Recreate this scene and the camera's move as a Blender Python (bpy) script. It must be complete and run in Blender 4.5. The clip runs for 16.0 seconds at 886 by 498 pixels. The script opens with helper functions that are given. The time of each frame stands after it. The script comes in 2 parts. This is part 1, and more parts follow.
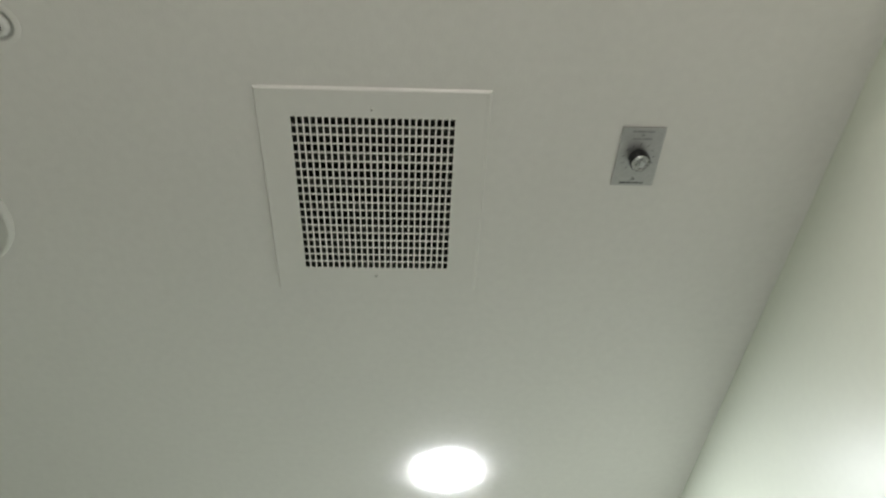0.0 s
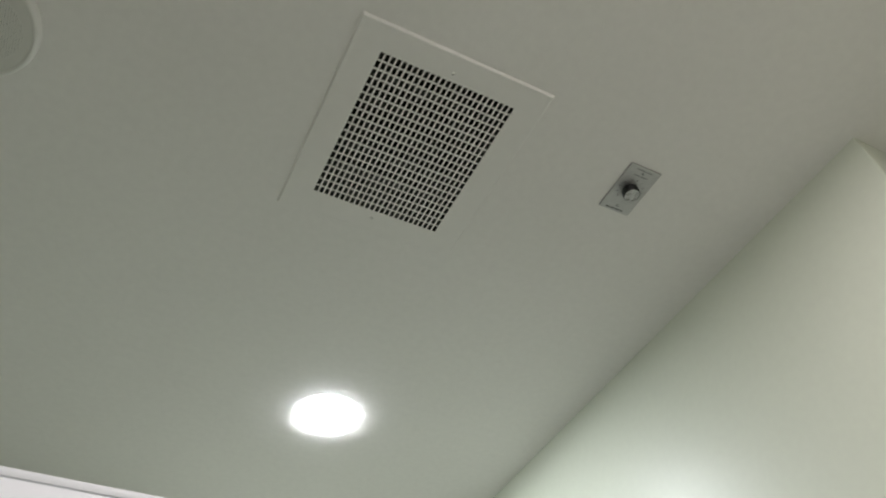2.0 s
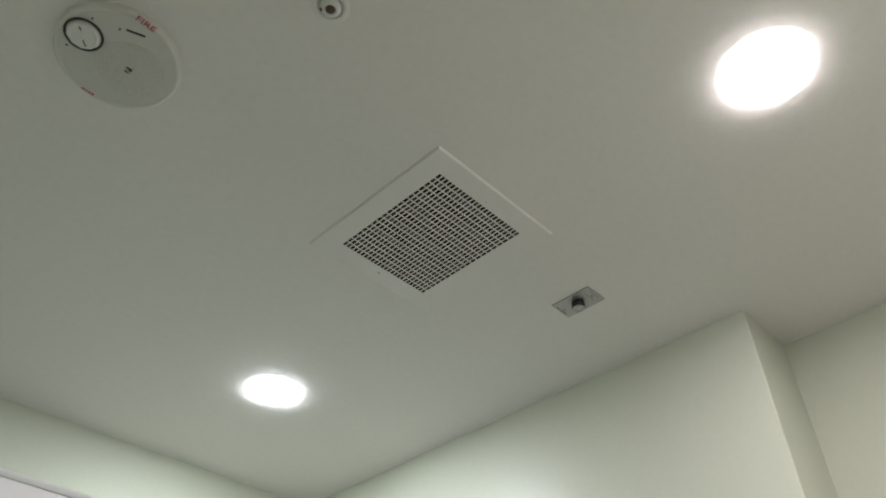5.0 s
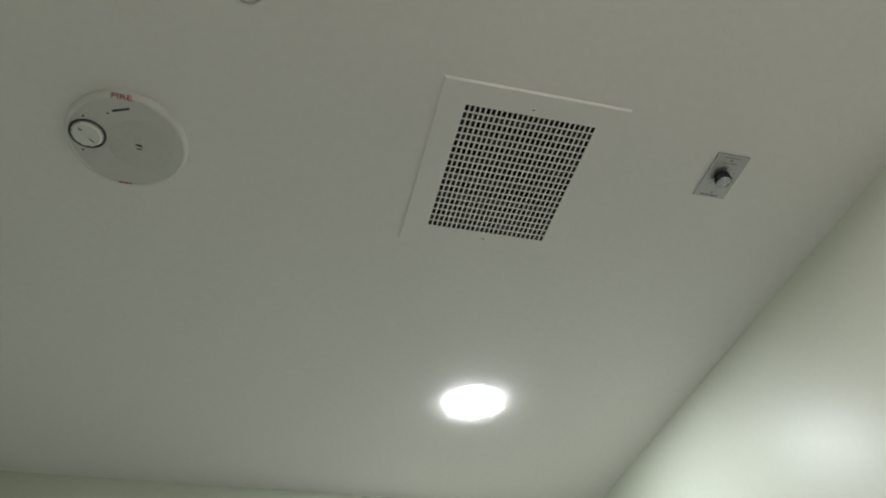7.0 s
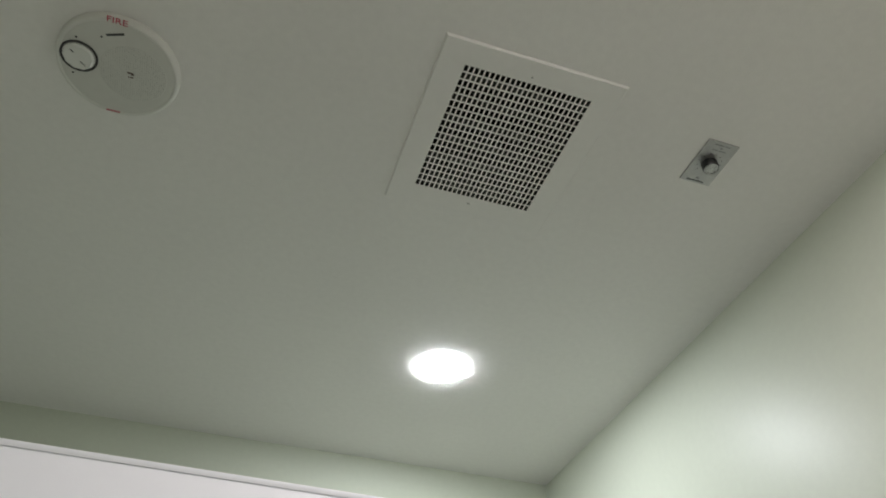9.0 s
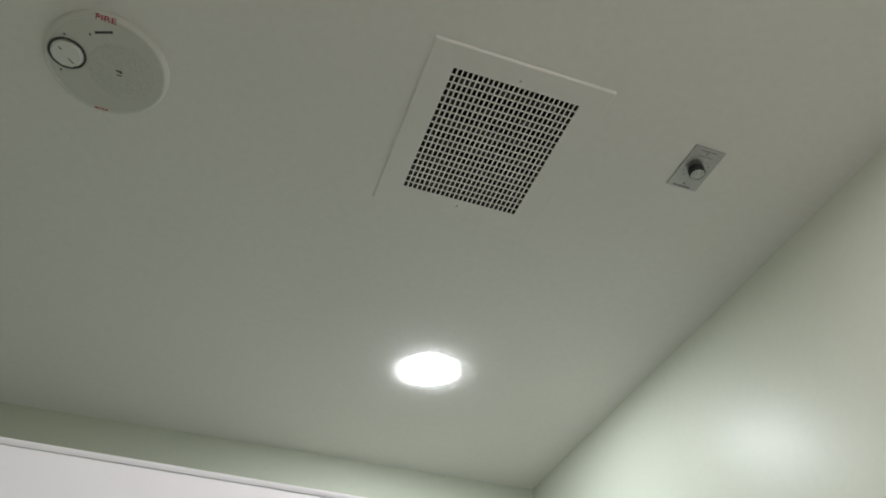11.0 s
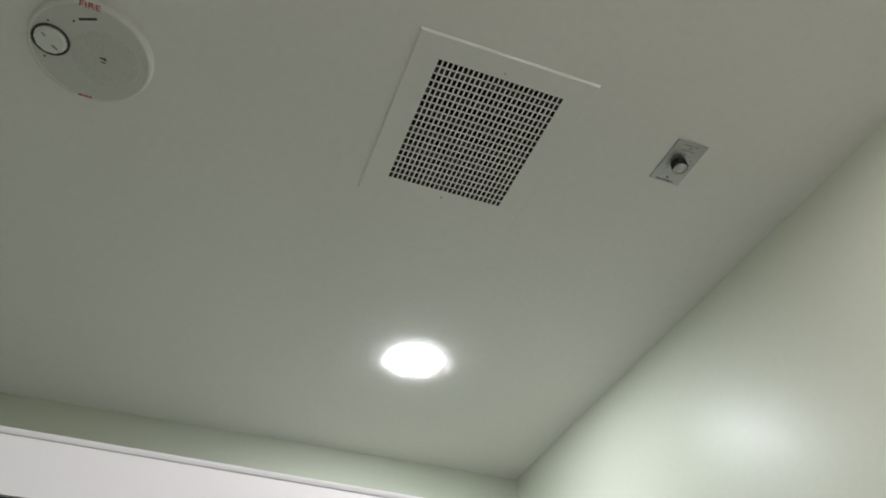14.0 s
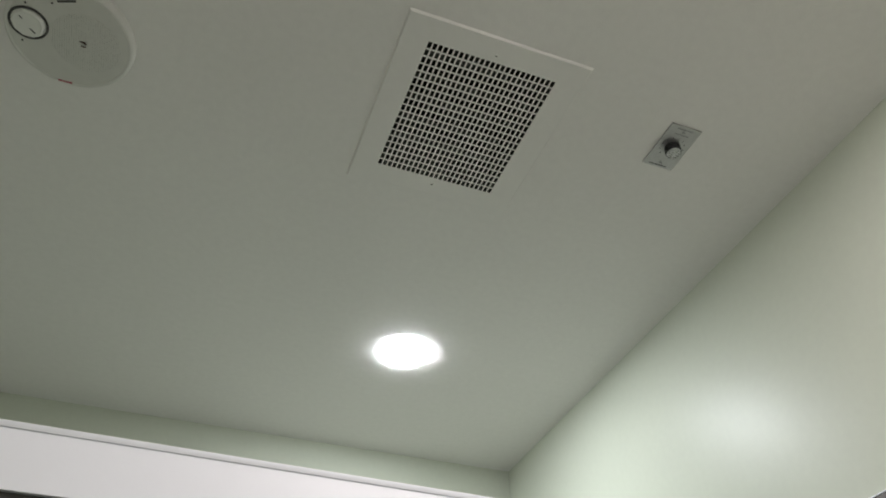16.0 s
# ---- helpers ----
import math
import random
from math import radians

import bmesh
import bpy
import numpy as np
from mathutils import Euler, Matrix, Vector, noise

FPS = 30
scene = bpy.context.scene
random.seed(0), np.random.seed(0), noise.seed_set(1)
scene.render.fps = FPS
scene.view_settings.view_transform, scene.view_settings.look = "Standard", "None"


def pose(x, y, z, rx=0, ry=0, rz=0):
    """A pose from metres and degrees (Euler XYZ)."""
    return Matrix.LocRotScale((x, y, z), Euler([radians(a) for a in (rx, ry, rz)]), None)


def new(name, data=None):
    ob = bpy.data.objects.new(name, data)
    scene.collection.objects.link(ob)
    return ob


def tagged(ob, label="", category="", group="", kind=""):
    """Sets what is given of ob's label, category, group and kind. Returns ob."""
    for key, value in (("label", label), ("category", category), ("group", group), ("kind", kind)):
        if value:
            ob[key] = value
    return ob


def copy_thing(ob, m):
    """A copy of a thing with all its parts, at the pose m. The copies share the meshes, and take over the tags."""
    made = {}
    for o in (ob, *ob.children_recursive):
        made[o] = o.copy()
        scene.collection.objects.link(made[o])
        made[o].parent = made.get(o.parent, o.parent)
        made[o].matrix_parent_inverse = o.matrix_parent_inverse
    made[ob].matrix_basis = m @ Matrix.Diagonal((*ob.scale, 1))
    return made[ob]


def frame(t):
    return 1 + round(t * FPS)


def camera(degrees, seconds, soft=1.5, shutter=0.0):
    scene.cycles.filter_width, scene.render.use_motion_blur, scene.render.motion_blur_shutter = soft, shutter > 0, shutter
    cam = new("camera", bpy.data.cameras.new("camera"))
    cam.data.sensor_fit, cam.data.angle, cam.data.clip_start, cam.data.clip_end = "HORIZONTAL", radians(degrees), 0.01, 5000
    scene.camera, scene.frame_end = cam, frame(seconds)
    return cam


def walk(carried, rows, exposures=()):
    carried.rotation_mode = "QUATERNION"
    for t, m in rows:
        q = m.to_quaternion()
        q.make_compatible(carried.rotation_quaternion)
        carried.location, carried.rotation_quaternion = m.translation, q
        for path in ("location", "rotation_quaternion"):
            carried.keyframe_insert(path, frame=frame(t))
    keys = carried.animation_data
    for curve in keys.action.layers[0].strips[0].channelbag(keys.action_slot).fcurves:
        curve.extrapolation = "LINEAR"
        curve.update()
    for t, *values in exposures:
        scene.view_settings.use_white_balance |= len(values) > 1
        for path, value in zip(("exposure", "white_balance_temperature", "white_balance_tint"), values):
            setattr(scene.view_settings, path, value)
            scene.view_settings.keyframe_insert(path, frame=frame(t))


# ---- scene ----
cam = camera(61.59, 16.0, soft=1.85, shutter=0.4)
PATH = [
    (0, 0.1889, -0.5899, 1.5948, 139.73, 1.27, -2.21),
    (0.1, 0.1979, -0.5898, 1.5486, 141.28, 1.59, -1.80),
    (0.3, 0.2154, -0.6353, 1.5181, 140.54, 1.54, -0.06),
    (0.5, 0.1944, -0.6435, 1.4856, 139.98, 2.59, 0.74),
    (0.7, 0.2148, -0.6731, 1.4788, 138.21, 1.13, 2.10),
    (0.9, 0.1857, -0.6718, 1.4789, 138.09, 1.76, -0.20),
    (1, 0.1464, -0.6544, 1.4798, 138.54, 2.53, -2.28),
    (1.2, 0.0893, -0.6795, 1.4749, 138.78, 1.75, -7.66),
    (1.3, 0.0151, -0.6827, 1.4610, 138.87, 1.10, -12.13),
    (1.5, -0.1036, -0.6593, 1.4784, 138.43, 3.16, -17.04),
    (1.7, -0.1750, -0.6164, 1.4670, 138.23, 1.85, -23.09),
    (1.8, -0.1910, -0.5874, 1.4724, 138.14, 1.49, -24.97),
    (2, -0.2366, -0.5172, 1.4797, 138.20, 3.95, -27.14),
    (2.2, -0.2625, -0.4788, 1.4999, 138.26, 1.62, -31.31),
    (2.3, -0.2923, -0.4608, 1.4962, 138.44, 0.23, -35.07),
    (2.5, -0.3617, -0.4437, 1.5096, 138.85, -2.81, -42.01),
    (2.7, -0.4444, -0.4563, 1.4787, 138.65, -5.61, -49.08),
    (2.8, -0.4814, -0.4545, 1.4907, 136.36, -7.44, -52.89),
    (2.9, -0.5314, -0.4764, 1.4935, 134.47, -6.30, -54.73),
    (3, -0.5560, -0.4907, 1.4986, 134.11, -6.85, -56.43),
    (3.1, -0.6107, -0.5165, 1.5035, 133.44, -5.68, -57.51),
    (3.2, -0.6430, -0.5293, 1.4973, 133.03, -5.25, -56.72),
    (3.3, -0.6844, -0.5683, 1.4856, 132.12, -5.06, -54.44),
    (3.5, -0.7549, -0.6374, 1.4841, 131.27, -4.07, -53.89),
    (3.7, -0.8113, -0.6845, 1.4903, 130.17, -4.51, -53.71),
    (5.8, -0.5815, -0.7360, 1.4838, 131.70, 3.76, -40.31),
    (6, -0.5233, -0.7189, 1.4903, 131.70, 4.61, -39.26),
    (6.2, -0.4500, -0.7154, 1.4757, 132.30, 5.99, -35.41),
    (6.3, -0.4021, -0.7220, 1.4580, 133.16, 5.49, -31.20),
    (6.5, -0.3386, -0.7302, 1.4686, 134.68, 3.79, -24.22),
    (6.7, -0.2804, -0.7392, 1.4668, 135.08, 3.27, -18.64),
    (6.8, -0.2720, -0.7431, 1.4797, 134.41, 2.86, -16.60),
    (7, -0.2739, -0.7420, 1.4734, 134.18, 2.49, -13.76),
    (7.5, -0.2735, -0.7352, 1.4567, 134.52, 0.50, -13.32),
    (8, -0.2718, -0.7243, 1.4501, 134.11, -0.12, -15.17),
    (8.5, -0.2743, -0.7180, 1.4488, 133.11, -0.00, -17.06),
    (9, -0.2835, -0.7213, 1.4498, 132.15, -0.12, -18.72),
    (9.2, -0.2800, -0.7228, 1.4495, 132.08, 0.15, -18.61),
    (11.3, -0.2694, -0.7255, 1.4446, 132.50, -0.28, -19.66),
    (11.5, -0.2557, -0.7301, 1.4456, 132.51, -0.34, -18.94),
    (12, -0.2575, -0.7279, 1.4415, 131.80, 0.03, -19.71),
    (12.5, -0.2646, -0.7293, 1.4432, 131.77, 1.08, -19.73),
    (13, -0.2623, -0.7392, 1.4379, 131.89, 0.28, -20.18),
    (13.5, -0.2625, -0.7386, 1.4408, 131.92, 0.13, -20.24),
    (14, -0.2648, -0.7330, 1.4385, 131.83, -0.08, -20.58),
    (14.5, -0.2671, -0.7293, 1.4390, 131.58, -0.04, -20.53),
    (15, -0.2581, -0.7271, 1.4375, 131.65, -0.20, -20.47),
    (15.5, -0.2509, -0.7181, 1.4403, 131.44, -0.04, -20.62),
    (16, -0.2585, -0.7022, 1.4425, 131.54, 0.87, -20.89),
]
EXPOSURE = [(0, 0.07), (0.5, -0.07), (1, -0.11), (2, -0.19), (3, -0.14), (3.5, -0.21), (6.5, -0.26), (7.5, -0.31), (16, -0.32)]
walk(cam, [(t, pose(x, y, z, rx, ry, rz)) for t, x, y, z, rx, ry, rz in PATH], EXPOSURE)

# ---- light ----
H = 2.6                      # ceiling height
LAMPS = [(0.280, 0.953), (0.232, -0.595)]
XR, YB = 0.869, 1.550        # side wall and end wall
XN, YC = 1.095, -0.218       # set-back wall and outer corner
XL, YF = -1.15, -1.10        # walls out of view, set close in for their bounce light
# Diffusers set proud, so their lit edges draw a glare halo on the ceiling.
LENS_R, LENS_DROP = 0.0690, 0.0037   # the diffusers: radius, and how far they stand proud of the ceiling
LAMP = 306.0                 # radiance of the lit diffusers

world = bpy.data.worlds.new("world")
scene.world = world
world.use_nodes = True
world.node_tree.nodes["Background"].inputs[0].default_value = (0.5, 0.52, 0.5, 1)
world.node_tree.nodes["Background"].inputs[1].default_value = 0.0


# ---- materials ----
def material(name, color, rough=0.5, metal=0.0, grain=60.0, vary=0.06, bump=0.1, bump_scale=400.0, blotch=3.0, spec=0.5):
    """Painted or metal surface: colour varied at two scales, fine relief, uneven gloss."""
    m = bpy.data.materials.new(name)
    m.use_nodes = True
    n, l = m.node_tree.nodes, m.node_tree.links
    b = n["Principled BSDF"]
    co = n.new("ShaderNodeTexCoord")
    geo = n.new("ShaderNodeNewGeometry")
    big, fine, rel = (n.new("ShaderNodeTexNoise") for _ in range(3))
    big.inputs["Scale"].default_value, fine.inputs["Scale"].default_value, rel.inputs["Scale"].default_value = blotch, grain, bump_scale
    big.inputs["Detail"].default_value, fine.inputs["Detail"].default_value = 4, 3
    for t in (big, fine, rel):
        l.new(geo.outputs["Position"], t.inputs["Vector"])
    add = n.new("ShaderNodeMath")
    add.operation = "ADD"
    l.new(big.outputs["Fac"], add.inputs[0]), l.new(fine.outputs["Fac"], add.inputs[1])
    ramp = n.new("ShaderNodeMapRange")
    ramp.inputs["From Min"].default_value, ramp.inputs["From Max"].default_value = 0.6, 1.4
    ramp.inputs["To Min"].default_value, ramp.inputs["To Max"].default_value = 1 - vary, 1 + vary
    l.new(add.outputs[0], ramp.inputs["Value"])
    mix = n.new("ShaderNodeVectorMath")
    mix.operation = "SCALE"
    mix.inputs[0].default_value = color
    l.new(ramp.outputs["Result"], mix.inputs["Scale"])
    l.new(mix.outputs["Vector"], b.inputs["Base Color"])
    rr = n.new("ShaderNodeMapRange")
    rr.inputs["To Min"].default_value, rr.inputs["To Max"].default_value = max(rough - 0.05, 0.02), rough + 0.05
    l.new(fine.outputs["Fac"], rr.inputs["Value"])
    l.new(rr.outputs["Result"], b.inputs["Roughness"])
    b.inputs["Metallic"].default_value, b.inputs["Specular IOR Level"].default_value = metal, spec
    bm_ = n.new("ShaderNodeBump")
    bm_.inputs["Strength"].default_value, bm_.inputs["Distance"].default_value = bump, 0.001
    l.new(rel.outputs["Fac"], bm_.inputs["Height"]), l.new(bm_.outputs["Normal"], b.inputs["Normal"])
    return m


CEILING = material("ceiling_paint", (0.772, 0.755, 0.737), 0.65, vary=0.035, bump=0.25, bump_scale=260, blotch=1.7, spec=0.3)
WALL = material("pale_green_satin_paint", (0.548, 0.575, 0.490), 0.39, vary=0.025, bump=0.12, bump_scale=180, blotch=1.3, spec=0.23)
END_WALL = material("pale_green_eggshell_paint", (0.548, 0.575, 0.490), 0.60, vary=0.03, bump=0.15, bump_scale=170, blotch=1.5, spec=0.12)
# Floor is unseen; its colour is raised to bounce light onto the ceiling.
FLOOR = material("bounce_floor_tile", (0.68, 0.655, 0.65), 0.35, vary=0.10, grain=30)
GROUT = material("grout", (0.25, 0.24, 0.22), 0.9, vary=0.15)
GRILLE = material("white_powder_coat", (0.758, 0.742, 0.722), 0.45, vary=0.02, bump=0.05, blotch=6)
# Base darkened below bare metal, putting the shade behind the vent holes into colour.
DUCT = material("darkened_sheet_metal", (0.092, 0.096, 0.090), 0.6, 0.3, vary=0.25, grain=25, blotch=8)
STEEL = material("brushed_stainless", (0.45, 0.445, 0.447), 0.42, 0.9, vary=0.12, grain=220, blotch=20)
CHROME = material("spun_aluminium", (0.40, 0.40, 0.405), 0.33, 1.0, vary=0.06, grain=150)
# Strong colour variation stands in for the spun cap's streaky reflections.
CAP = material("mottled_spun_aluminium", (0.42, 0.42, 0.42), 0.28, 1.0, vary=0.45, grain=380, blotch=160)
BLACK = material("black_plastic", (0.012, 0.012, 0.013), 0.4, vary=0.1)
INK = material("engraved_black_ink", (0.05, 0.05, 0.05), 0.7)
RED = material("red_print", (0.46, 0.07, 0.11), 0.55)
SHELL = material("white_abs_plastic", (0.655, 0.65, 0.62), 0.5, vary=0.02, blotch=12)
FACE = material("off_white_faceplate", (0.585, 0.58, 0.55), 0.55, vary=0.03, blotch=14)
SILVER = material("reflector_silver", (0.88, 0.88, 0.86), 0.3, 0.25, vary=0.03)
RAIL = material("white_gloss_paint", (0.815, 0.835, 0.89), 0.5, vary=0.006, blotch=4, bump=0.04)
GASKET = material("dark_rubber", (0.055, 0.052, 0.052), 0.55, vary=0.2)
BOARD = material("dark_brown_laminate", (0.125, 0.110, 0.105), 0.4, vary=0.12, grain=40)
PANEL = material("pale_laminate", (0.77, 0.82, 0.755), 0.3, vary=0.02)
# Grey here is the shade in the sprinkler's gap, put into the cup's colour.
CUP = material("cup_gap_shade", (0.54, 0.55, 0.53), 0.6)
BULB = material("dark_fusible_link", (0.075, 0.040, 0.030), 0.5)
AGED = material("aged_white_enamel", (0.695, 0.695, 0.67), 0.55, vary=0.08, grain=120, blotch=30)


def speaker_material():
    """White plastic pierced with a field of small round holes."""
    m = material("perforated_white_plastic", (0.585, 0.58, 0.55), 0.55, vary=0.02, blotch=12)
    n, l = m.node_tree.nodes, m.node_tree.links
    b = n["Principled BSDF"]
    geo = n.new("ShaderNodeNewGeometry")
    vor = n.new("ShaderNodeTexVoronoi")
    vor.inputs["Scale"].default_value, vor.inputs["Randomness"].default_value = 260, 0.1
    l.new(geo.outputs["Position"], vor.inputs["Vector"])
    st = n.new("ShaderNodeMapRange")
    st.inputs["From Min"].default_value, st.inputs["From Max"].default_value = 0.22, 0.36
    l.new(vor.outputs["Distance"], st.inputs["Value"])
    old = b.inputs["Base Color"].links[0].from_socket
    mul = n.new("ShaderNodeMix")
    mul.data_type = "RGBA"
    mul.inputs["A"].default_value = (0.20, 0.20, 0.19, 1)
    l.new(st.outputs["Result"], mul.inputs["Factor"]), l.new(old, mul.inputs["B"])
    l.new(mul.outputs["Result"], b.inputs["Base Color"])
    return m


SPEAKER = speaker_material()


def glow(name, color, strength):
    m = bpy.data.materials.new(name)
    m.use_nodes = True
    b = m.node_tree.nodes["Principled BSDF"]
    b.inputs["Base Color"].default_value = (0.9, 0.9, 0.9, 1)
    b.inputs["Emission Color"].default_value = (*color, 1)
    b.inputs["Emission Strength"].default_value = strength
    return m


LENS = glow("lit_diffuser", (0.930, 0.973, 1.01), LAMP)
WARM_LENS = glow("warm_lit_diffuser", (1.0, 0.915, 0.92), LAMP)


def strobe_plastic(name):
    """Ribbed plastic over a white reflector: its reflected light put in as white, part see-through, glossy."""
    m = bpy.data.materials.new(name)
    m.use_nodes = True
    b = m.node_tree.nodes["Principled BSDF"]
    b.inputs["Base Color"].default_value = (0.76, 0.76, 0.735, 1)
    b.inputs["Transmission Weight"].default_value, b.inputs["Roughness"].default_value, b.inputs["IOR"].default_value = 0.08, 0.12, 1.5
    return m


WHITE_LENS = strobe_plastic("whitened_lens_plastic")


# ---- mesh helpers ----
def part(name, bm, mat, parent=None, label="", smooth=False):
    bmesh.ops.recalc_face_normals(bm, faces=bm.faces)
    me = bpy.data.meshes.new(name)
    bm.to_mesh(me)
    bm.free()
    me.materials.append(mat)
    if smooth:
        me.polygons.foreach_set("use_smooth", [True] * len(me.polygons))
        me.set_sharp_from_angle(angle=radians(40))
    ob = new(name, me)
    ob.parent = parent
    if label:
        tagged(ob, label)
    return ob


def thing(name, at, label, category, group="", kind=""):
    ob = new(name)
    ob.empty_display_size = 0.05
    ob.matrix_world = at
    return tagged(ob, label, category, group, kind)


def box(bm, x0, x1, y0, y1, z0, z1, bevel=0.0, seg=2):
    r = bmesh.ops.create_cube(bm, size=1, matrix=Matrix.LocRotScale(((x0 + x1) / 2, (y0 + y1) / 2, (z0 + z1) / 2), None, (x1 - x0, y1 - y0, z1 - z0)))
    if bevel:
        edges = list({e for v in r["verts"] for e in v.link_edges})
        bmesh.ops.bevel(bm, geom=edges, offset=bevel, segments=seg, affect="EDGES", profile=0.5)
    return bm


def lathe(profile, n=64, at=(0, 0, 0)):
    """A body of revolution about z from (radius, z) pairs; a radius of 0 closes it."""
    bm = bmesh.new()
    rings = []
    for r, z in profile:
        if r == 0:
            rings.append([bm.verts.new((at[0], at[1], at[2] + z))])
        else:
            rings.append([bm.verts.new((at[0] + r * math.cos(2 * math.pi * i / n), at[1] + r * math.sin(2 * math.pi * i / n), at[2] + z)) for i in range(n)])
    for a, b in zip(rings, rings[1:]):
        for i in range(n):
            j = (i + 1) % n
            if len(a) == 1 and len(b) == 1:
                continue
            if len(a) == 1:
                bm.faces.new((a[0], b[i], b[j]))
            elif len(b) == 1:
                bm.faces.new((a[i], a[j], b[0]))
            else:
                bm.faces.new((a[i], a[j], b[j], b[i]))
    return bm


def pierced(bm, xs, ys, open_cell, z0, z1):
    """A sheet between z0 and z1 on the grid xs by ys, with the cells left out for which open_cell(i, j)."""
    low = {(i, j): bm.verts.new((x, y, z0)) for i, x in enumerate(xs) for j, y in enumerate(ys)}
    top = {(i, j): bm.verts.new((x, y, z1)) for i, x in enumerate(xs) for j, y in enumerate(ys)}
    nx, ny = len(xs) - 1, len(ys) - 1

    def solid(i, j):
        return 0 <= i < nx and 0 <= j < ny and not open_cell(i, j)

    for i in range(nx):
        for j in range(ny):
            if not solid(i, j):
                continue
            q = [(i, j), (i + 1, j), (i + 1, j + 1), (i, j + 1)]
            bm.faces.new([low[k] for k in q])
            bm.faces.new([top[k] for k in reversed(q)])
            for (a, b), (di, dj) in zip(zip(q, q[1:] + q[:1]), ((0, -1), (1, 0), (0, 1), (-1, 0))):
                if not solid(i + di, j + dj):
                    bm.faces.new((low[b], low[a], top[a], top[b]))
    for v in [v for v in bm.verts if not v.link_faces]:
        bm.verts.remove(v)
    return bm


def words(name, text, size, at, mat, parent, width=None, depth=0.0004):
    """Raised lettering from the built-in font, turned into a mesh."""
    cu = bpy.data.curves.new(name, "FONT")
    cu.body, cu.size, cu.align_x, cu.align_y, cu.extrude = text, size, "CENTER", "CENTER", depth
    cu.offset = size * 0.002
    tmp = bpy.data.objects.new(name, cu)
    scene.collection.objects.link(tmp)
    me = bpy.data.meshes.new_from_object(tmp.evaluated_get(bpy.context.evaluated_depsgraph_get()))
    bpy.data.objects.remove(tmp)
    me.materials.clear()
    me.materials.append(mat)
    if width:
        xs = [v.co.x for v in me.vertices]
        f = width / (max(xs) - min(xs))
        me.transform(Matrix.Diagonal((f, 1, 1, 1)))
    ob = new(name, me)
    ob.parent = parent
    ob.matrix_basis = at
    return ob


DOWN = Matrix.Rotation(math.pi, 4, "X")   # things on the ceiling: local z points down, local y towards the camera's back


# ---- structure ----
VX0, VX1, VY0, VY1 = -0.012, 0.264, -0.012, 0.316   # vent opening
xs = [XL - 0.1, VX0, VX1, XN + 0.1]
ys = [YF - 0.1, VY0, VY1, YB + 0.1]
SPRINKLER = (-0.393, -0.137)
HOLES = [(lx, ly, 0.1, 0.087) for lx, ly in LAMPS] + [(*SPRINKLER, 0.04, 0.0226)]   # round openings: centre, half of the cell, radius
for lx, ly, c, _ in HOLES:
    xs += [lx - c, lx + c]
    ys += [ly - c, ly + c]
xs, ys = sorted(xs), sorted(ys)


def opening(i, j):
    mx, my = (xs[i] + xs[i + 1]) / 2, (ys[j] + ys[j + 1]) / 2
    return VX0 < mx < VX1 and VY0 < my < VY1 or any(abs(mx - lx) < c and abs(my - ly) < c for lx, ly, c, _ in HOLES)


bm = pierced(bmesh.new(), xs, ys, opening, H, H + 0.02)
for lx, ly, cell, hole in HOLES:
    ring = []
    for k in range(64):
        c, d = math.cos(math.pi * k / 32), math.sin(math.pi * k / 32)
        f = cell / max(abs(c), abs(d))
        ring.append([bm.verts.new((lx + q * c, ly + q * d, z)) for q, z in ((f, H), (hole, H), (hole, H + 0.02))])
    for a, b in zip(ring, ring[1:] + ring[:1]):
        bm.faces.new((a[0], b[0], b[1], a[1]))
        bm.faces.new((a[1], b[1], b[2], a[2]))
tagged(part("ceiling", bm, CEILING), "smooth off-white painted plasterboard ceiling", "ceiling", kind="structure")

bm = box(bmesh.new(), XR, XN + 0.10, YC, YB, 0, H)
vert = [e for e in bm.edges if all(abs(v.co.x - XR) < 1e-5 and abs(v.co.y - YC) < 1e-5 for v in e.verts)]
bmesh.ops.bevel(bm, geom=vert, offset=0.0025, segments=3, affect="EDGES", profile=0.5)
tagged(part("wall_east", bm, WALL), "pale green satin painted wall ending in an outer corner", "wall", kind="structure")
tagged(part("wall_recess", box(bmesh.new(), XN, XN + 0.10, YF, YC, 0, H), WALL), "unseen pale green wall, added to bounce lamp light set back beyond the corner", "wall", kind="structure")
tagged(part("wall_north", box(bmesh.new(), XL - 0.1, XN + 0.10, YB, YB + 0.10, 0, H), END_WALL), "pale green eggshell painted end wall", "wall", kind="structure")
# West and south walls are unseen, placed near the lamps to bounce their light.
tagged(part("unseen_wall_west", box(bmesh.new(), XL - 0.10, XL, YF, YB, 0, H), WALL), "unseen pale green wall, added to bounce lamp light", "wall", kind="structure")
tagged(part("unseen_wall_south", box(bmesh.new(), XL - 0.10, XN + 0.10, YF - 0.10, YF, 0, H), WALL), "unseen pale green wall, added to bounce lamp light", "wall", kind="structure")


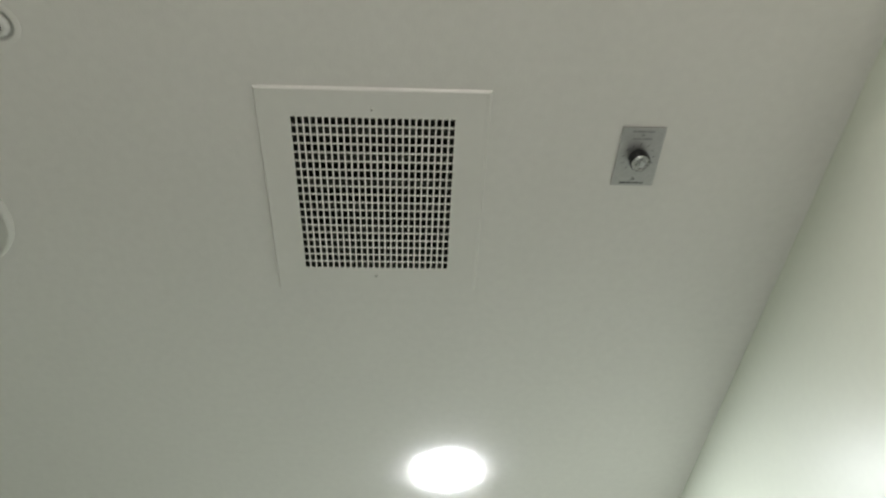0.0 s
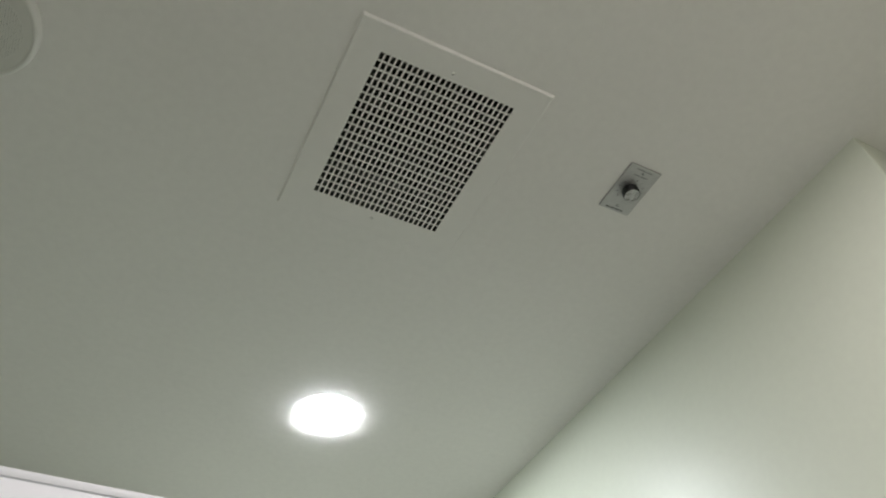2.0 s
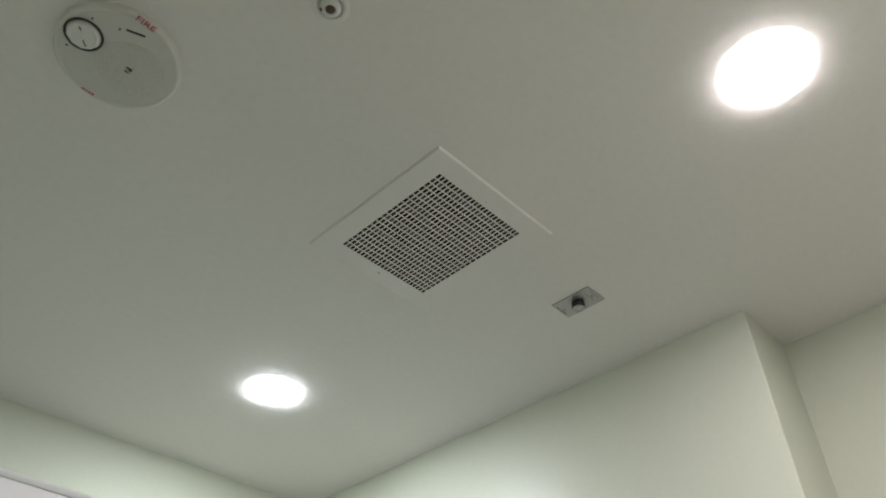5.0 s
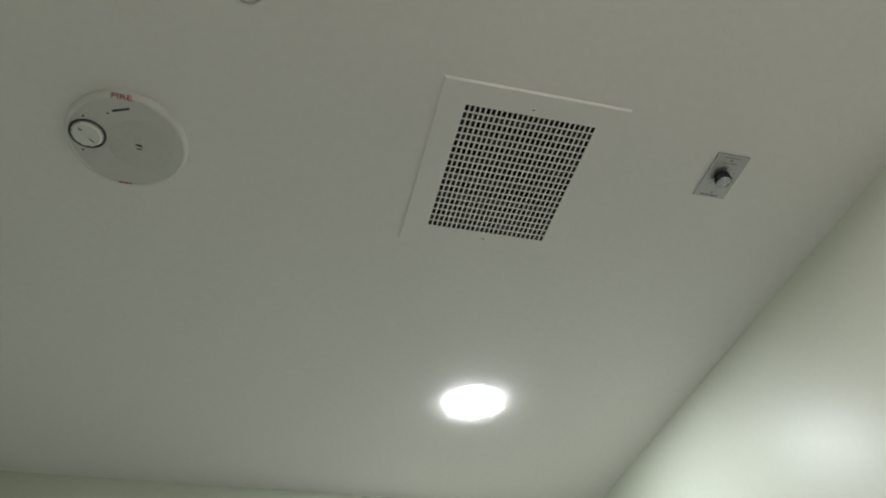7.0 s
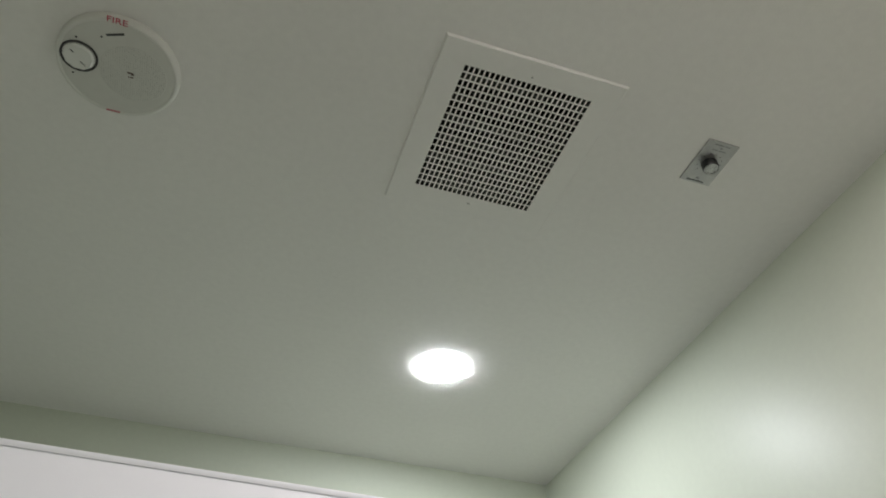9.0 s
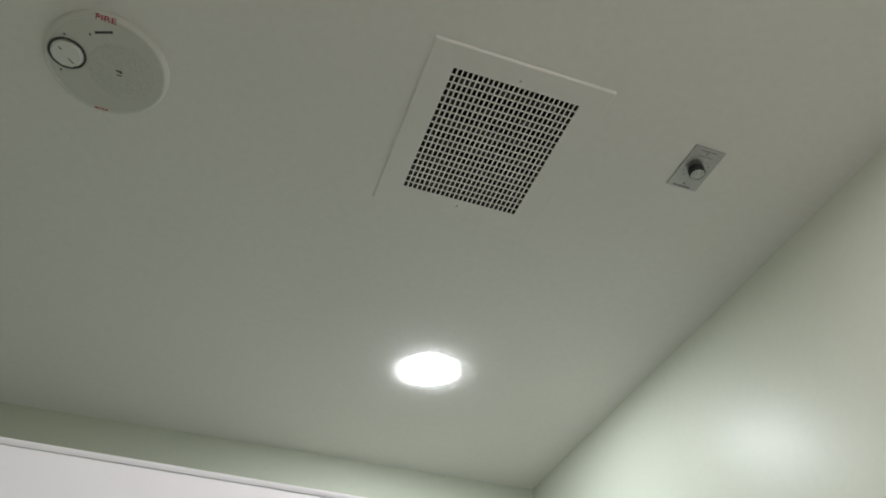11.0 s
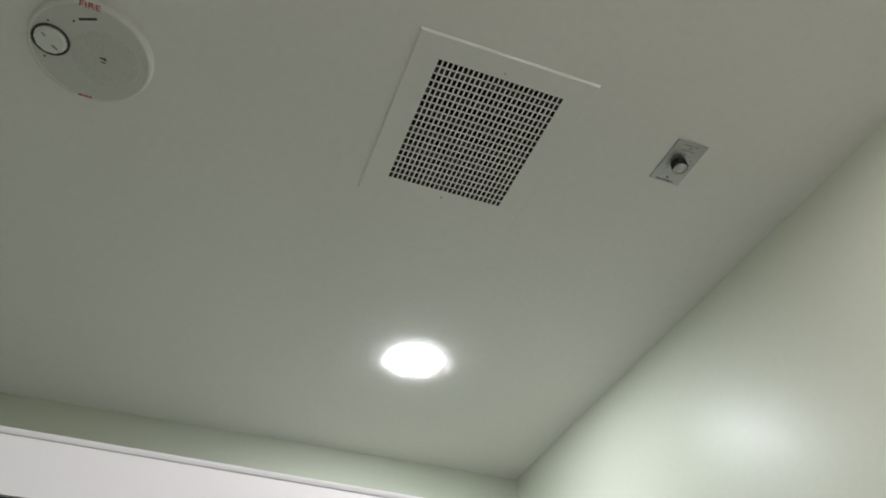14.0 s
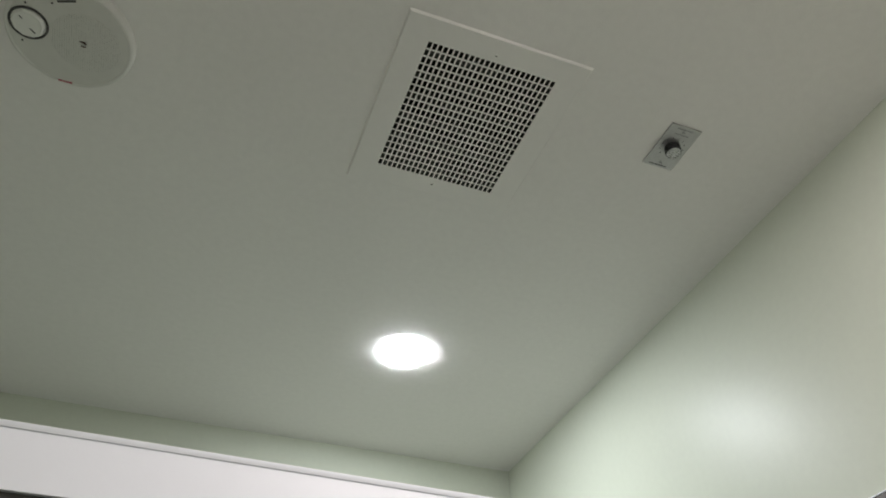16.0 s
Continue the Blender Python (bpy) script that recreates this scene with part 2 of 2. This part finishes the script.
# ---- exhaust vent ----
def exhaust_vent():
    v = thing("ceiling_vent", Matrix.Translation((0, 0, H)), "white perforated rectangular exhaust vent cover set on the ceiling", "vent")
    cols, rows_, px, py, w, d = 25, 19, 0.01023, 0.01633, 0.0072, 0.0133
    xs, ys = [-0.044], [-0.045]
    for i in range(cols):
        xs += [i * px, i * px + w]
    for j in range(rows_):
        ys += [j * py - 0.0035, j * py - 0.0035 + d]
    xs.append(0.298), ys.append(0.349)
    bm = pierced(bmesh.new(), xs, ys, lambda i, j: i % 2 == 1 and j % 2 == 1, -0.0042, -0.0030)
    part("perforated_face", bm, GRILLE, v)
    # sloped rim round the face
    bm = bmesh.new()
    prof = [(0.0, -0.0041), (0.0030, -0.0044), (0.0056, -0.0043), (0.0082, -0.0012), (0.0085, -0.0004), (0.0086, 0.0)]
    rings = []
    for o, z in prof:
        x0, x1, y0, y1 = -0.044 - o, 0.298 + o, -0.045 - o, 0.349 + o
        rings.append([bm.verts.new(p) for p in ((x0, y0, z), (x1, y0, z), (x1, y1, z), (x0, y1, z))])
    for a, b in zip(rings, rings[1:]):
        for i in range(4):
            j = (i + 1) % 4
            bm.faces.new((a[i], a[j], b[j], b[i]))
    part("rim", bm, GRILLE, v, "sloped white rim")
    for sy in (-0.018, 0.322):
        bm = lathe([(0.0031, 0.0), (0.0031, -0.0008), (0.0022, -0.0016), (0, -0.0018)], 20, (0.125, sy, -0.0042))
        s = part("screw", bm, GRILLE, v, "small painted screw", True)
        part("slot", box(bmesh.new(), 0.1230, 0.1270, sy - 0.0005, sy + 0.0005, -0.0064, -0.0058), BLACK, s)
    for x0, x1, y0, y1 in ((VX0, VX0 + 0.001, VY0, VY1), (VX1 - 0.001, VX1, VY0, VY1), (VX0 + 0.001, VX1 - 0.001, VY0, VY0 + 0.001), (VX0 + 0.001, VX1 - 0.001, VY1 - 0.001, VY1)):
        part("duct_side", box(bmesh.new(), x0, x1, y0, y1, -0.0025, 0.24), DUCT, v, "sheet-metal duct side, darkened for the shade behind the holes")
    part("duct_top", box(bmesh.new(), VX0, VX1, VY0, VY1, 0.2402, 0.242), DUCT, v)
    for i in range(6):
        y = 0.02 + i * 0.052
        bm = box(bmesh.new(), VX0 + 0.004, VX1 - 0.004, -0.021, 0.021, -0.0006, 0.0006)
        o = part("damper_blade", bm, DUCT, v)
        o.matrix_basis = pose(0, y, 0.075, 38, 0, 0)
    return v


exhaust_vent()


# ---- downlights ----
def downlight():
    d = thing("downlight", pose(*LAMPS[0], H), "round white recessed LED downlight, switched on", "downlight", "ceiling downlights")
    part("trim_ring", lathe([(0.0915, 0.0), (0.0914, -0.0002), (LENS_R + 0.0001, -0.0002), (LENS_R + 0.0001, 0.0030)], 72), GRILLE, d, "thin white trim ring")
    part("diffuser", lathe([(LENS_R, 0.0030), (LENS_R, -LENS_DROP + 0.0006), (LENS_R - 0.0008, -LENS_DROP), (LENS_R * 0.6, -LENS_DROP - 0.0009), (0, -LENS_DROP - 0.0014)], 72), LENS, d, "glowing white shallow domed diffuser, set proud to light a halo", True)
    part("housing", lathe([(0.0850, 0.0005), (0.0850, 0.0180), (0.0300, 0.0200), (0, 0.0200)], 48), DUCT, d, "sheet-metal housing above the ceiling")
    return d


lit = downlight()
warm = copy_thing(lit, pose(*LAMPS[1], H))
for o in warm.children:
    if o.name.startswith("diffuser"):
        o.material_slots[0].link = "OBJECT"
        o.material_slots[0].material = WARM_LENS


# ---- volume control ----
def control_plate():
    c = thing("volume_control", Matrix.Translation((0.5507, 0.058, H - 0.0014)) @ DOWN, "brushed stainless control plate with a black and silver rotary knob", "control")
    part("plate", box(bmesh.new(), -0.0347, 0.0347, -0.0550, 0.0550, -0.0014, 0.0024, 0.0009), STEEL, c)
    k = part("knob", lathe([(0.0158, 0.0024), (0.0160, 0.0050), (0.0156, 0.0190), (0.0150, 0.0198)], 48), BLACK, c, "black knurled knob", True)
    part("cap", lathe([(0.0147, 0.0190), (0.0145, 0.0202), (0.0137, 0.0209), (0.0128, 0.0207), (0.0118, 0.0193), (0.0100, 0.0188), (0.0060, 0.0194), (0, 0.0199)], 48), CAP, k, "spun aluminium cap", True)
    bm = bmesh.new()
    for i in range(32):
        a = 2 * math.pi * i / 32
        m = Matrix.Rotation(a, 4, "Z") @ Matrix.Translation((0.0156, 0, 0.013))
        bmesh.ops.create_cube(bm, size=1, matrix=m @ Matrix.Diagonal((0.0012, 0.0012, 0.009, 1)))
    part("knurling", bm, BLACK, k)
    for sy in (-0.0417, 0.0417):
        s = part("screw", lathe([(0.0034, 0.0024), (0.0032, 0.0032), (0.0018, 0.0037), (0, 0.0038)], 20, (0, sy, 0)), CHROME, c, "small oval-head screw", True)
        part("slot", box(bmesh.new(), -0.0028, 0.0028, sy - 0.0004, sy + 0.0004, 0.0035, 0.0040), INK, s)
    for x0, x1, y0, y1 in ((-0.016, -0.003, 0.0335, 0.0362), (-0.001, 0.015, 0.0335, 0.0362), (-0.018, 0.004, 0.0468, 0.0496), (0.006, 0.017, 0.0468, 0.0496)):
        part("label_bar", box(bmesh.new(), x0, x1, y0, y1, 0.0024, 0.0027), material("pale_engraving", (0.24, 0.24, 0.24), 0.6), c)
    x = -0.022
    for w in (0.012, 0.009, 0.013, 0.007):
        part("label_bar", box(bmesh.new(), x, x + w - 0.0012, -0.0505, -0.0478, 0.0024, 0.0026), INK, c)
        x += w
    for a in range(-140, 141, 28):
        r = radians(90 + a)
        bm = bmesh.new()
        bmesh.ops.create_cube(bm, size=1, matrix=Matrix.Rotation(r, 4, "Z") @ Matrix.Translation((0.0245, 0, 0.0026)) @ Matrix.Diagonal((0.0032, 0.0011, 0.0004, 1)))
        part("scale_mark", bm, INK, c)
    return c


control_plate()


# ---- fire alarm ----
def fire_alarm():
    cx, cy = -0.587, 0.187
    f = thing("fire_alarm", Matrix.Translation((-0.592, 0.1995, H)) @ DOWN, "round white ceiling fire alarm speaker with a clear strobe lens", "fire alarm")

    def loc(x, y):
        return x - cx, cy - y

    part("housing", lathe([(0.1075, 0.0), (0.1078, 0.003), (0.1068, 0.0085), (0.1050, 0.0125), (0.1020, 0.0143), (0.0995, 0.0142), (0.0980, 0.0130)], 96, (0.0005, -0.0028, 0)), SHELL, f, "rounded white plastic housing", True)
    part("faceplate", lathe([(0.0986, 0.0130), (0.0960, 0.0134), (0, 0.0140)], 96, (0.0005, -0.0028, 0)), FACE, f, "flat off-white faceplate", True)
    gx, gy = loc(-0.560, 0.192)
    part("speaker_grille", lathe([(0.0590, 0.0135), (0.0585, 0.0140), (0.0575, 0.0142), (0, 0.0142)], 72, (gx, gy, 0)), SPEAKER, f, "finely perforated round speaker field", True)
    sx, sy = loc(-0.652, 0.181)
    bz = part("strobe_bezel", lathe([(0.0324, 0.0127), (0.0324, 0.0154), (0.0318, 0.0160), (0.0300, 0.0160), (0.0286, 0.0148), (0.0284, 0.0127)], 56, (sx, sy, 0)), GASKET, f, "black ring round the strobe", True)
    part("reflector", lathe([(0.0272, 0.0142), (0.0240, 0.0144), (0.0180, 0.0140), (0, 0.0139)], 48, (sx, sy, 0)), SILVER, bz, "silvery strobe reflector", True)
    part("lens", lathe([(0.0281, 0.0146), (0.0274, 0.0178), (0.0238, 0.0203), (0.0212, 0.0197), (0.0100, 0.0202), (0, 0.0204)], 10, (sx, sy, 0)), WHITE_LENS, bz, "domed strobe lens, whitened for its reflected light").visible_shadow = False
    for q, ln in (((0.008, -0.010), 0.012), ((-0.010, 0.012), 0.007)):
        bm = bmesh.new()
        bmesh.ops.create_cube(bm, size=1, matrix=pose(sx + q[0], sy + q[1], 0.0204, 0, 0, -42) @ Matrix.Diagonal((ln, 0.0012, 0.0014, 1)))
        part("electrode", bm, INK, bz)
    tx, ty = loc(-0.5885, 0.0870)
    words("fire_lettering", "FIRE", 0.0165, pose(tx, ty, 0.0152, 0, 0, -2), RED, f, 0.034)
    ax, ay = loc(-0.5915, 0.116)
    bm = bmesh.new()
    bmesh.ops.create_cube(bm, size=1, matrix=pose(ax, ay, 0.0139, 0, 0, 20) @ Matrix.Diagonal((0.031, 0.0042, 0.0012, 1)))
    part("slot", bm, INK, f, "dark narrow slot")
    for px_, py_ in ((-0.656, 0.142), (-0.663, 0.221), (-0.614, 0.128)):
        x, y = loc(px_, py_)
        part("screw", lathe([(0.0020, 0.0132), (0.0019, 0.0144), (0, 0.0146)], 14, (x, y, 0)), INK, f)
    for ox, oy, w, h in ((-0.0005, 0.0034, 0.0105, 0.0036), (0.0035, 0.0010, 0.0050, 0.0030), (0.0005, -0.0056, 0.0090, 0.0024)):
        x, y = loc(-0.564, 0.193)
        part("indicator_mark", box(bmesh.new(), x + ox - w / 2, x + ox + w / 2, y + oy - h / 2, y + oy + h / 2, 0.0147, 0.0151), BULB, f)
    x, y = loc(-0.605, 0.288)
    for w in (0.008, 0.005, 0.006, 0.006):
        part("label_bar", box(bmesh.new(), x, x + w - 0.0014, y - 0.0016, y + 0.0012, 0.0130, 0.0149), RED, f)
        x += w
    return f


fire_alarm()


# ---- sprinkler ----
def sprinkler():
    s = thing("fire_sprinkler", Matrix.Translation((*SPRINKLER, H)) @ DOWN, "small white recessed fire sprinkler head with a brown centre", "sprinkler")
    part("escutcheon", lathe([(0.0318, 0.0), (0.0318, 0.0003), (0.0305, 0.0008), (0.0250, 0.0014), (0.0232, 0.0013), (0.0224, 0.0006), (0.0222, -0.0032)], 64), GRILLE, s, "thin white escutcheon ring", True)
    part("cup", lathe([(0.0222, -0.0030), (0.0120, -0.0032), (0, -0.0032)], 48), CUP, s, "recessed cup, greyed for the shade in its gap")
    part("body", lathe([(0.0172, -0.0030), (0.0174, 0.0030), (0.0168, 0.0056), (0.0150, 0.0078), (0.0120, 0.0088), (0.0096, 0.0090), (0.0087, 0.0084), (0.0085, 0.0062)], 48), AGED, s, "white domed sprinkler body", True)
    part("orifice", lathe([(0.0084, 0.0064), (0.0080, 0.0086), (0.0068, 0.0104), (0.0046, 0.0116), (0.0022, 0.0122), (0, 0.0124)], 24), BULB, s, "rounded dark brown centre", True)
    bm = bmesh.new()
    bmesh.ops.create_cube(bm, size=1, matrix=pose(-0.0112, -0.0105, 0.0078, 0, 0, -30) @ Matrix.Diagonal((0.0050, 0.0030, 0.0040, 1)))
    part("notch", bm, INK, s, "small dark notch")
    return s


sprinkler()


# ---- partition ----
def partition():
    """Screen wall across the room: pale panel, dark strip, white top rail with a bead."""
    a = math.atan(0.0294)
    p = thing("partition_screen", pose(0, 0.040, 0, 0, 0, math.degrees(a)), "white-railed partition screen with a dark strip under its rail", "partition")
    x0, x1 = XL + 0.015, 0.852
    top, low, out = 1.7890, 1.7167, -0.0235
    bm = bmesh.new()
    # Slope added to the rail's face, so it catches more lamp light.
    prof = [(-0.0042, top - 0.0080), (0.034, top - 0.0080), (0.034, low), (out + 0.0005, low), (out, low + 0.0005)]
    ends = [[bm.verts.new((x, y, z)) for y, z in prof] for x in (x0, x1)]
    for i in range(len(prof)):
        k = (i + 1) % len(prof)
        bm.faces.new((ends[0][i], ends[0][k], ends[1][k], ends[1][i]))
    for e in ends:
        bm.faces.new(e)
    part("top_rail", bm, RAIL, p, "white gloss top rail, its face sloped to catch more light")
    part("groove", box(bmesh.new(), x0, x1, -0.0037, 0.032, top - 0.0079, top - 0.0070), RAIL, p)
    part("bead", box(bmesh.new(), x0, x1, -0.0048, 0.0345, top - 0.0069, top, 0.0007, 2), RAIL, p, "rounded white bead along the top", True)
    part("dark_strip", box(bmesh.new(), x0, x1, out + 0.0035, 0.030, low - 0.0133, low - 0.0003, 0.0008), GASKET, p, "dark matt strip under the rail")
    part("panel", box(bmesh.new(), x0, x1, out + 0.004, 0.030, 0.10, low - 0.0135), PANEL, p, "pale green-white laminate panel")
    for x in (x0 + 0.002, -0.2, x1 - 0.042):
        part("foot", box(bmesh.new(), x, x + 0.04, 0.002, 0.032, 0.0, 0.0995, 0.002), STEEL, p)
    return p


partition()


# ---- wall panel ----
def wall_panel():
    w = thing("wall_panel", Matrix.Translation((XR, 0, 0)), "dark brown-grey wall panel with a thin pale strip for its lit top edge", "wall panel")
    y0, y1, z0, z1 = YC + 0.004, 0.640, 0.0, 1.951
    part("board", box(bmesh.new(), -0.009, -0.0005, y0, y1, z0, z1 - 0.003), BOARD, w)
    # Pale strip puts the light on the board's top edge into colour.
    part("lit_edge_strip", box(bmesh.new(), -0.0105, -0.0005, y0, y1, z1 - 0.0028, z1, 0.0008), RAIL, w, "thin pale strip for the lit top edge")
    return w


wall_panel()


# ---- floor ----
fl = tagged(part("floor", box(bmesh.new(), XL - 0.1, XN + 0.1, YF - 0.1, YB + 0.1, -0.05, -0.004), GROUT), "unseen tiled floor, paled to bounce light upward", "floor", kind="structure")
tile = box(bmesh.new(), 0.0015, 0.2985, 0.0015, 0.2985, -0.0038, 0.0, 0.001, 1)
first = part("tile", tile, FLOOR, fl)
k = 0
for i in range(11):
    for j in range(13):
        o = first if k == 0 else new("tile", first.data)
        o.parent = fl
        o.location = (XL + i * 0.3 - 0.1, YF + j * 0.3 - 0.05, 0)
        k += 1
